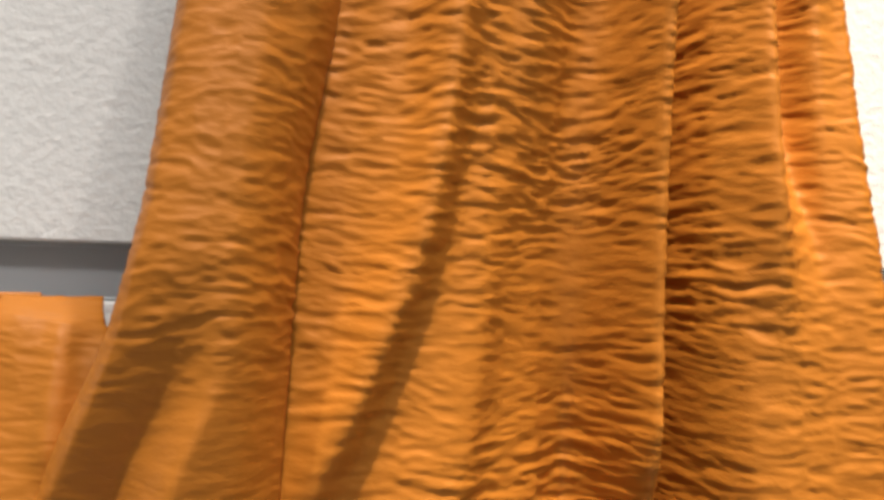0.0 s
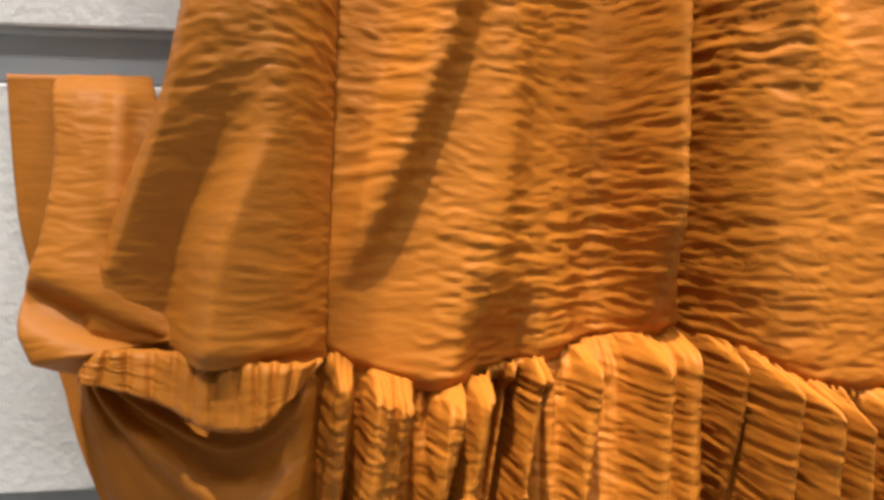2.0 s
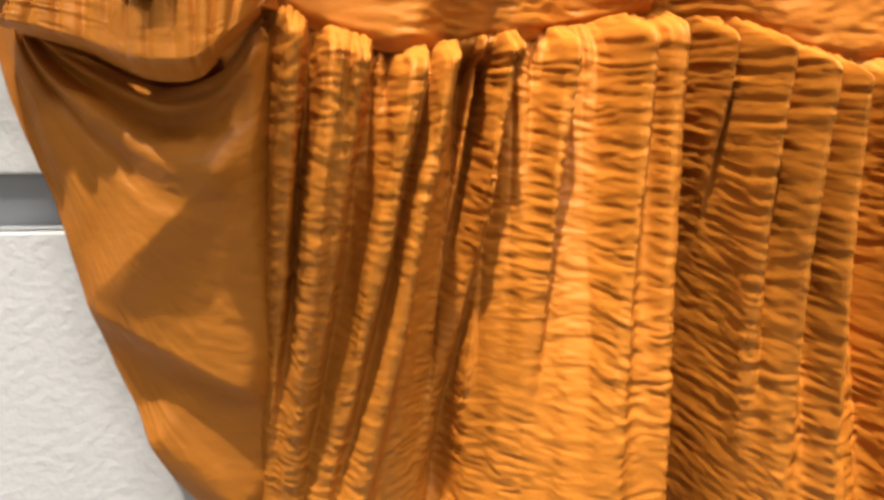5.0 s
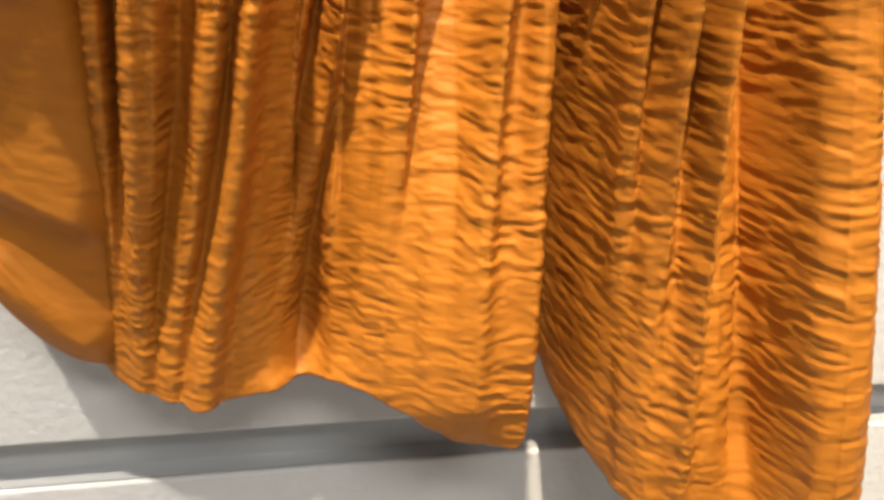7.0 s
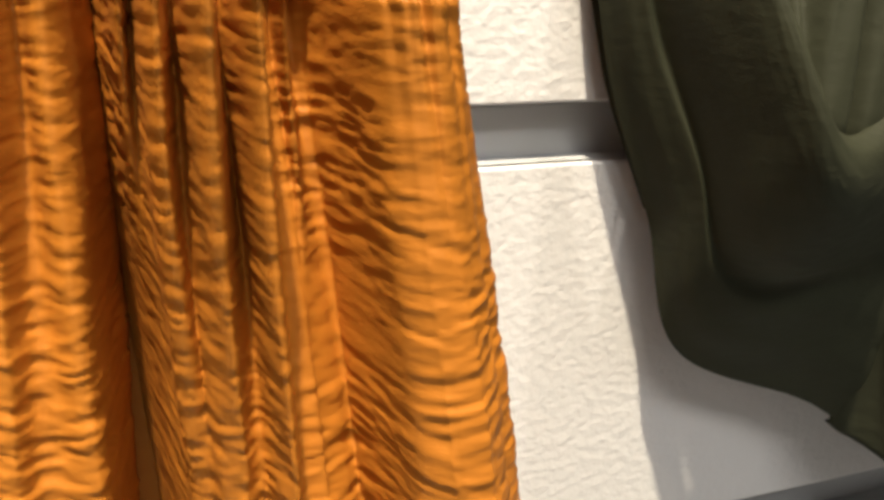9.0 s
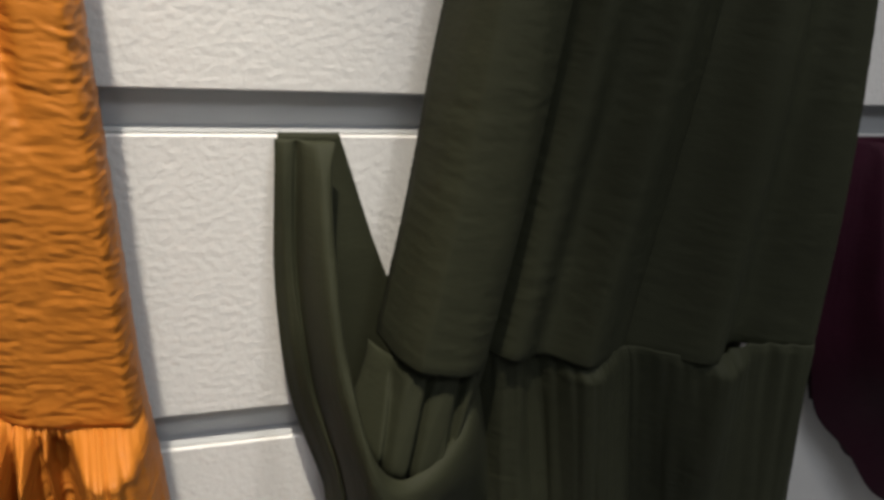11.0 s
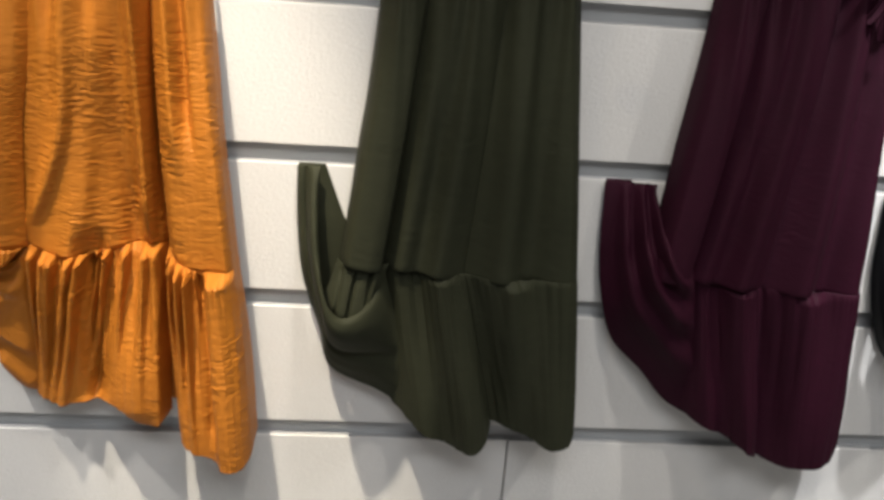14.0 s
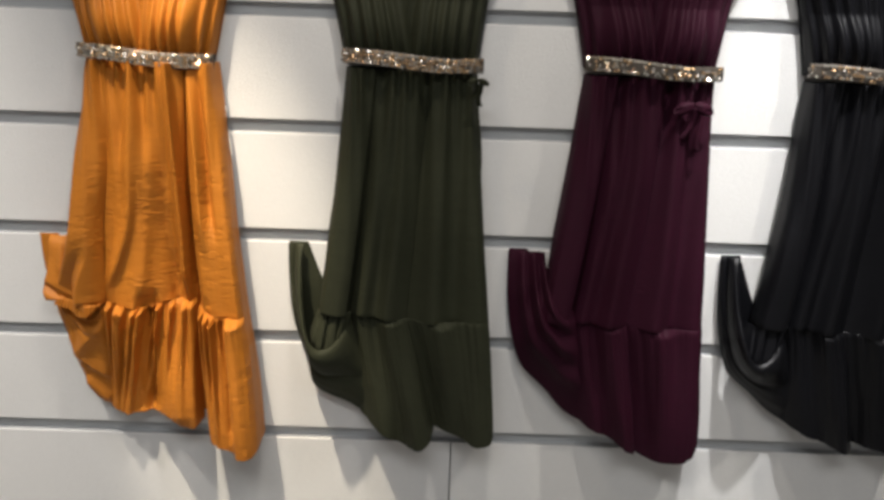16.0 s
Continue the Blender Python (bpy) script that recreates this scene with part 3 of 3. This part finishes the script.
ORANGE = dict(
    mat=M_ORANGE, seed=3, res=1.0, wrinkle=0.00104, waist=1.572,
    label="burnt orange crinkled wrap dress with ruffled hem and jewelled belt",
    seam=[(-0.255, 1.141), (-0.172, 1.138), (-0.160, 1.132), (-0.124, 1.123), (-0.086, 1.128), (-0.047, 1.134), (-0.012, 1.141), (0.004, 1.136), (0.020, 1.126), (0.045, 1.120), (0.09, 1.122)],
    flap=dict(nu=90, left=[(1.138, -0.272), (1.18, -0.252), (1.23, -0.231), (1.28, -0.221), (1.38, -0.212), (1.528, -0.190), (1.575, -0.182)],
              rightedge=[(1.13, -0.170), (1.28, -0.164), (1.38, -0.149), (1.575, -0.130)],
              depth_top=[(0, 0.012), (0.1, 0.036), (0.5, 0.060), (0.8, 0.056), (1, 0.046)],
              depth_low=[(0, 0.052), (0.05, 0.072), (0.14, 0.084), (0.35, 0.086), (0.60, 0.083), (0.80, 0.074), (0.92, 0.062), (1, 0.050)],
              hollows=[([(1.13, -0.214), (1.18, -0.206), (1.24, -0.184), (1.30, -0.180)], 0.022, -1, 1.275, 1.135, 0.040)]),
    middle=dict(nu=130, left=[(1.13, -0.178), (1.38, -0.158), (1.575, -0.136)], rightedge=[(1.13, -0.004), (1.2, -0.008), (1.38, -0.014), (1.575, -0.006)],
                depth_top=[(0, 0.050), (0.15, 0.062), (0.4, 0.068), (0.7, 0.068), (1, 0.058)],
                hollows=[([(1.1, -0.070), (1.25, -0.066)], 0.024, 1, 1.265, 1.165, 0.011), ([(1.1, -0.040), (1.25, -0.040)], 0.014, 1, 1.265, 1.165, -0.011),
                         ([(1.1, -0.125), (1.2, -0.115)], 0.016, 1, 1.175, 1.125, 0.012), ([(1.1, -0.090), (1.2, -0.085)], 0.012, 1, 1.175, 1.125, -0.012)],
                depth_low=[(0, 0.044), (0.1, 0.048), (0.3, 0.052), (0.42, 0.047), (0.55, 0.036), (0.75, 0.022), (0.90, 0.030), (0.955, 0.026), (1, 0.000)],
                folds=[([(1.165, -0.166), (1.207, -0.146), (1.29, -0.118), (1.36, -0.108), (1.55, -0.10)], 0.013, 0.009, 0.012, 1.13, 1.6),
                       ([(1.13, -0.112), (1.21, -0.098), (1.29, -0.088), (1.55, -0.07)], 0.020, 0.010, 0.006),
                       ([(1.13, -0.022), (1.4, -0.026), (1.55, -0.03)], 0.014, 0.005, 0.030, 1.12, 1.6),
                       ([(1.3, -0.050), (1.55, -0.036)], 0.010, 0.010, -0.004, 1.32, 1.6), ([(1.3, -0.070), (1.55, -0.060)], 0.014, 0.010, 0.004, 1.28, 1.6),
                       ([(1.34, -0.078), (1.56, -0.072)], 0.012, 0.012, -0.012, 1.38, 1.6), ([(1.34, -0.126), (1.56, -0.108)], 0.009, 0.009, -0.014, 1.38, 1.6)]),
    right=dict(nu=110, left=[(1.13, -0.006), (1.25, -0.014), (1.38, -0.018), (1.575, -0.012)], rightedge=[(1.12, 0.084), (1.18, 0.078), (1.22, 0.074), (1.32, 0.064), (1.38, 0.060), (1.575, 0.042)],
               depth_top=[(0, 0.026), (0.08, 0.040), (0.18, 0.058), (0.5, 0.066), (0.8, 0.056), (1, 0.008)],
               depth_low=[(0, 0.010), (0.04, 0.026), (0.10, 0.048), (0.16, 0.061), (0.23, 0.069), (0.36, 0.074), (0.6, 0.076), (0.75, 0.079), (0.86, 0.081), (0.94, 0.066), (1, 0.02)],
               folds=[([(1.25, 0.041), (1.32, 0.030), (1.4, 0.026), (1.55, 0.012)], 0.008, 0.006, -0.016, 1.25, 1.6),
                      ([(1.2, 0.028), (1.32, 0.014), (1.4, 0.010), (1.55, -0.002)], 0.010, 0.006, 0.010, 1.22, 1.6)]),
    middle_ruffle=dict(nu=300, bottom=(-0.190, -0.006), hem=[(-0.19, 0.920), (-0.165, 0.911), (-0.150, 0.909), (-0.112, 0.914), (-0.092, 0.915), (-0.066, 0.907), (-0.038, 0.893), (-0.022, 0.890), (-0.008, 0.900)],
                       cloth=0.30, pleat=0.0015, teeth=0.008, depth=[(0, 0.008), (0.12, 0.026), (0.35, 0.036), (0.46, 0.036), (0.60, 0.040), (0.78, 0.050), (0.94, 0.052), (1, 0.020)], swell=0.007,
                       ridges=[(-0.1630, -0.10, 0.0060, 0.0030, 0.014, 0.17), (-0.1485, -0.12, 0.0046, 0.0026, 0.011, 0.13), (-0.1390, -0.16, 0.0080, 0.0034, 0.015, 0.18), (-0.1170, -0.20, 0.0060, 0.0030, 0.014, 0.18),
                               (-0.1055, -0.19, 0.0050, 0.0036, 0.016, 0.21), (-0.0905, -0.16, 0.0020, 0.0018, 0.009, 0.09), (-0.0785, -0.18, 0.0040, 0.0030, 0.016, 0.16), (-0.0555, -0.12, 0.0044, 0.0030, 0.014, 0.10),
                               (-0.0290, -0.06, 0.0060, 0.0040, 0.012, 0.14), (-0.0150, 0.00, 0.0075, 0.0040, 0.012, 0.20)],
                       folds=[([(0.92, -0.108), (0.98, -0.104), (1.04, -0.098), (1.12, -0.092)], 0.011, 0.014, -0.028, 0.90), ([(0.92, -0.101), (1.04, -0.090), (1.12, -0.086)], 0.003, 0.003, 0.008, 0.95),
                              ([(0.90, -0.040), (1.02, -0.034), (1.12, -0.024)], 0.032, 0.014, 0.012, 0.88)]),
    right_ruffle=dict(nu=220, bottom=(0.001, 0.110), hem=[(0.001, 0.916), (0.006, 0.899), (0.016, 0.884), (0.041, 0.871), (0.07, 0.866), (0.100, 0.866), (0.110, 0.876)],
                      cloth=0.17, bow=0.003, pleat=0.0015, teeth=0.005, gap=0.003, swell=0.022, depth=[(0, 0.004), (0.05, 0.030), (0.11, 0.066), (0.20, 0.086), (0.35, 0.094), (0.55, 0.095), (0.64, 0.102), (0.76, 0.106), (0.86, 0.102), (0.94, 0.080), (1, 0.016)],
                      ridges=[(0.0010, -0.02, 0.0024, 0.0020, 0.008, 0.07), (0.0085, 0.00, 0.0034, 0.0030, 0.010, 0.12), (0.0185, 0.01, 0.0040, 0.0032, 0.010, 0.12), (0.0285, 0.03, 0.0028, 0.0028, 0.010, 0.16),
                              (0.0375, 0.06, 0.0012, 0.0012, 0.005, 0.05), (0.0590, 0.08, 0.0085, 0.0200, 0.010, 0.40)],
                      folds=[([(0.9, 0.064), (1.0, 0.055), (1.12, 0.043)], 0.008, 0.006, -0.012, 0.88)]),
    swag=dict(rim=[(-0.262, 1.175), (-0.264, 1.146), (-0.256, 1.129), (-0.232, 1.116), (-0.211, 1.110), (-0.193, 1.115), (-0.181, 1.129), (-0.170, 1.141)],
              outer=[(-0.290, 1.170), (-0.272, 1.105), (-0.256, 1.060), (-0.249, 1.033), (-0.234, 0.985), (-0.207, 0.935), (-0.160, 0.914)],
              rim_depth=[(0, 0.018), (0.25, 0.028), (0.45, 0.038), (0.7, 0.052), (0.9, 0.060), (1, 0.040)], outer_depth=[(0, 0.010), (0.4, 0.018), (0.7, 0.020), (0.9, 0.020), (1, 0.010)],
              folds=[(0.04, 0.05, 0.025, 0.004), (0.13, 0.10, 0.040, -0.006), (0.23, 0.19, 0.045, 0.003), (0.32, 0.27, 0.05, -0.003)], belly=0.003,
              creases=[((-0.185, 0.932), (-0.228, 0.972), 0.014, 0.016, 0.010)],
              steps=[((-0.184, 1.088), (-0.247, 1.026), 0.010, 0.010), ((-0.176, 0.985), (-0.250, 1.028), 0.006, 0.010)]),
    tail=dict(low=1.130, left=[(1.130, -0.268), (1.138, -0.280), (1.155, -0.286), (1.19, -0.278), (1.22, -0.275), (1.252, -0.279)], right=[(1.13, -0.225), (1.20, -0.222), (1.252, -0.241)],
              depth=[(0, 0.016), (0.08, 0.030), (0.4, 0.042), (0.75, 0.052), (0.92, 0.056), (1, 0.036)],
              creases=[((-0.285, 1.165), (-0.235, 1.140), 0.006, 0.008, -0.010), ((-0.250, 1.245), (-0.252, 1.19), 0.006, 0.006, 0.004)]),
    frill=dict(top=[(-0.258, 1.144), (-0.22, 1.143), (-0.172, 1.141)], low=[(-0.264, 1.129), (-0.242, 1.123), (-0.228, 1.117), (-0.213, 1.112), (-0.197, 1.113), (-0.186, 1.124), (-0.176, 1.136)], depth=(0.080, 0.084), cloth=0.13, pleat=0.0125, amp=0.0050, lean=((0, -0.030), (0.3, -0.026), (0.55, -0.006), (0.8, 0.0), (1, -0.012))),
    back=dict(low=0.908, left=[(1.572, -0.172), (1.40, -0.200), (1.262, -0.215), (1.13, -0.235), (1.05, -0.240), (0.98, -0.205), (0.93, -0.12), (0.908, -0.04)],
              right=[(1.572, 0.028), (1.40, 0.040), (1.25, 0.058), (1.05, 0.085), (0.93, 0.07), (0.908, 0.05)]),
    tail_back=dict(left=[(1.253, -0.300), (1.20, -0.297), (1.13, -0.281), (1.05, -0.250), (1.03, -0.242)], right=[(1.253, -0.266), (1.20, -0.245), (1.13, -0.20), (1.03, -0.18)]),
    bodice=dict(top=1.98, left=[(1.57, -0.184), (1.62, -0.192), (1.68, -0.205), (1.80, -0.24), (1.98, -0.25)], right=[(1.57, 0.034), (1.62, 0.045), (1.68, 0.058), (1.80, 0.09), (1.98, 0.10)]),
    belt=dict(x0=-0.19, x1=0.040, z0=1.586, z1=1.572, silver=0.75),
)


def other_dress(mat, seed, label, x0, x1, wl, wr, flap_left, seam_low, rim, outer, hem_m, hem_r, split, back, bodice, belt, frill, **more):
    """A sister of the first dress: skirt between x0 and x1 at the seam, wl and wr at the waist."""
    f = x0 + (x1 - x0) * 0.18
    m = split
    lean = lambda low, top: [(1.12, low), (1.30, low + (top - low) * 0.45), (1.575, top)]
    wf, wm = wl + (wr - wl) * 0.25, wl + (wr - wl) * 0.62
    return dict(
        mat=mat, seed=seed, res=0.55, wrinkle=0.0004, turn=0.0008, waist=1.572, label=label,
        seam=[(x0, seam_low + 0.016), (f, seam_low + 0.009), (m, seam_low + 0.001), (x1, seam_low)],
        flap=dict(left=flap_left, rightedge=lean(f, wf), depth_top=ORANGE["flap"]["depth_top"],
                  depth_low=[(0, 0.03), (0.08, 0.064), (0.25, 0.078), (0.6, 0.080), (0.92, 0.072), (1, 0.035)]),
        middle=dict(left=lean(f - 0.008, wf - 0.006), rightedge=lean(m + 0.004, wm + 0.004),
                    depth_top=[(0, 0.040), (0.5, 0.052), (1, 0.046)],
                    depth_low=[(0, 0.030), (0.25, 0.052), (0.45, 0.040), (0.7, 0.058), (0.9, 0.054), (1, 0.050)],
                    folds=[([(1.1, f + 0.03), (1.55, wf + 0.03)], 0.022, 0.020, 0.012), ([(1.1, m - 0.035), (1.55, wm - 0.02)], 0.020, 0.022, 0.013)]),
        right=dict(left=lean(m - 0.004, wm - 0.004), rightedge=lean(x1, wr),
                   depth_top=[(0, 0.040), (0.4, 0.056), (0.8, 0.048), (1, 0.008)],
                   depth_low=[(0, 0.046), (0.1, 0.054), (0.35, 0.070), (0.6, 0.062), (0.85, 0.070), (0.95, 0.05), (1, 0.012)],
                   folds=[([(1.1, m + 0.055), (1.55, wm + 0.03)], 0.022, 0.020, 0.010), ([(1.1, m + 0.085), (1.55, wm + 0.05)], 0.018, 0.018, -0.010)]),
        middle_ruffle=dict(nu=190, bottom=(hem_m[0][0], hem_m[-1][0]), hem=hem_m, cloth=0.30, teeth=0.0022, dip=0.001, pleat=0.0035,
                           depth=[(0, 0.026), (0.3, 0.056), (0.5, 0.044), (0.8, 0.076), (0.95, 0.060), (1, 0.044)],
                           folds=[([(0.88, m - 0.02), (1.12, m - 0.03)], 0.018, 0.02, 0.012)]),
        right_ruffle=dict(nu=170, bottom=(hem_r[0][0], hem_r[-1][0]), hem=hem_r, cloth=0.24, teeth=0.0022, dip=0.001, pleat=0.0035,
                          depth=[(0, 0.040), (0.15, 0.046), (0.4, 0.062), (0.7, 0.078), (0.93, 0.066), (1, 0.015)],
                          folds=[([(0.88, m + 0.085), (1.12, m + 0.07)], 0.02, 0.02, 0.010)]),
        swag=dict(rim=rim, outer=outer, rim_depth=[(0, 0.02), (0.3, 0.06), (0.6, 0.098), (0.85, 0.085), (1, 0.05)], outer_depth=[(0, 0.006), (0.5, 0.02), (1, 0.03)],
                  folds=[(0.28, 0.22, 0.20, 0.012), (0.62, 0.55, 0.07, -0.010), (0.85, 0.82, 0.08, 0.004)], belly=0.010),
        frill=frill, back=back, tail_back=dict(left=[(1.253, outer[0][0] + 0.030 - 0.028), (1.16, outer[0][0] + 0.030 - 0.025), (1.09, outer[0][0] + 0.030 - 0.012), (1.03, outer[0][0] + 0.030 + 0.012)], right=[(1.253, outer[0][0] + 0.030 + 0.006), (1.18, outer[0][0] + 0.030 + 0.034), (1.10, outer[0][0] + 0.030 + 0.07), (1.03, outer[0][0] + 0.030 + 0.09)]), bodice=bodice, belt=belt, **more)


def sister(mat, seed, label, dx, x1, split, rim_in, corner, hem_m, hem_r, wl, wr, silver, **more):
    """Places the shared outlines of the three plain dresses by the offset dx of the drawn-up corner."""
    rim = [(dx + a, b) for a, b in rim_in or ((0.030, 1.252), (0.030, 1.20), (0.036, 1.13), (0.048, 1.088), (0.066, 1.071), (0.088, 1.080), (0.106, 1.105), (0.114, 1.138))]
    outer = [(dx + a, b) for a, b in ((0.000, 1.250), (0.002, 1.165), (0.012, 1.095), (0.034, 1.03))] + corner
    x0 = dx + 0.060
    flap_left = [(1.13, x0), (1.21, dx + 0.070), (1.287, dx + 0.078), (1.346, dx + 0.086), (1.575, wl)]
    back = dict(low=0.94, left=[(1.572, wl + 0.004), (1.40, dx + 0.100), (1.262, dx + 0.088), (1.16, dx + 0.076), (1.09, dx + 0.07), (1.03, dx + 0.072), (0.97, dx + 0.10), (0.94, dx + 0.15)],
                right=[(1.572, wr - 0.004), (1.40, wr + (x1 - wr) * 0.4), (1.25, x1 - 0.025), (1.10, x1 - 0.012), (0.94, x1 - 0.01)])
    bodice = dict(top=1.98, left=[(1.57, wl), (1.62, wl - 0.01), (1.69, wl - 0.025), (1.80, wl - 0.06), (1.98, wl - 0.07)], right=[(1.57, wr), (1.62, wr + 0.006), (1.70, wr + 0.016), (1.80, wr + 0.05), (1.98, wr + 0.06)])
    belt = dict(x0=wl - 0.004, x1=wr + 0.010, z0=1.592, z1=1.580, silver=silver)
    frill = dict(top=[(x0 - 0.004, 1.132), (dx + 0.09, 1.140), (dx + 0.122, 1.138)], low=[(dx + 0.040, 1.082), (dx + 0.064, 1.052), (dx + 0.102, 1.070)], depth=(0.030, 0.034) if rim_in else (0.070, 0.082), lean=((0, -0.044), (0.12, -0.022), (0.30, -0.002), (0.75, 0.0), (1, -0.014)), cloth=0.075, pleat=0.017, amp=0.0024, slits=(0.24, 0.48, 0.76))
    return other_dress(mat, seed, label, x0, x1, wl, wr, flap_left, 1.122, rim, outer, hem_m, hem_r, split, back, bodice, belt, frill, **more)


GREEN = sister(M_GREEN, 11, "dark olive green wrap dress with ruffled hem and jewelled belt", 0.156, 0.528, 0.372, None,
               [(0.208, 0.972), (0.28, 0.938), (0.34, 0.894)], [(0.292, 0.926), (0.338, 0.893), (0.38, 0.871), (0.41, 0.868), (0.429, 0.880), (0.434, 0.900)],
               [(0.430, 0.906), (0.455, 0.902), (0.487, 0.893), (0.515, 0.882), (0.540, 0.883), (0.546, 0.90)], 0.262, 0.488, 0.7, bow=(0.488, 1.560, 0.55))
PURPLE = sister(M_PURPLE, 23, "dark burgundy wrap dress with ruffled hem and jewelled belt", 0.560, 0.918, 0.775, ((0.066, 1.252), (0.070, 1.222), (0.074, 1.196), (0.080, 1.176), (0.090, 1.160), (0.102, 1.152), (0.114, 1.150), (0.122, 1.156)),
                [(0.640, 0.985), (0.685, 0.937), (0.75, 0.905)], [(0.70, 0.93), (0.74, 0.910), (0.77, 0.898), (0.80, 0.880), (0.82, 0.866)],
                [(0.815, 0.870), (0.84, 0.859), (0.87, 0.856), (0.90, 0.858), (0.925, 0.868), (0.934, 0.895)], 0.674, 0.896, 0.35, bow=(0.852, 1.530, 1.0))
BLACK = sister(M_BLACK, 31, "black wrap dress with ruffled hem and jewelled belt", 0.952, 1.335, 1.175, None,
               [(1.035, 0.985), (1.075, 0.95), (1.14, 0.915)], [(1.09, 0.94), (1.14, 0.915), (1.18, 0.900), (1.21, 0.888), (1.235, 0.882)],
               [(1.232, 0.90), (1.26, 0.895), (1.29, 0.890), (1.32, 0.880), (1.345, 0.895)], 1.056, 1.285, 0.3)
PURPLE["swag"]["folds"] = [(0.06, 0.08, 0.05, 0.008), (0.17, 0.20, 0.05, -0.010), (0.30, 0.34, 0.06, 0.010), (0.46, 0.48, 0.06, -0.008), (0.62, 0.62, 0.08, 0.008)]

for spec in (ORANGE, GREEN, PURPLE, BLACK):
    dress(spec)
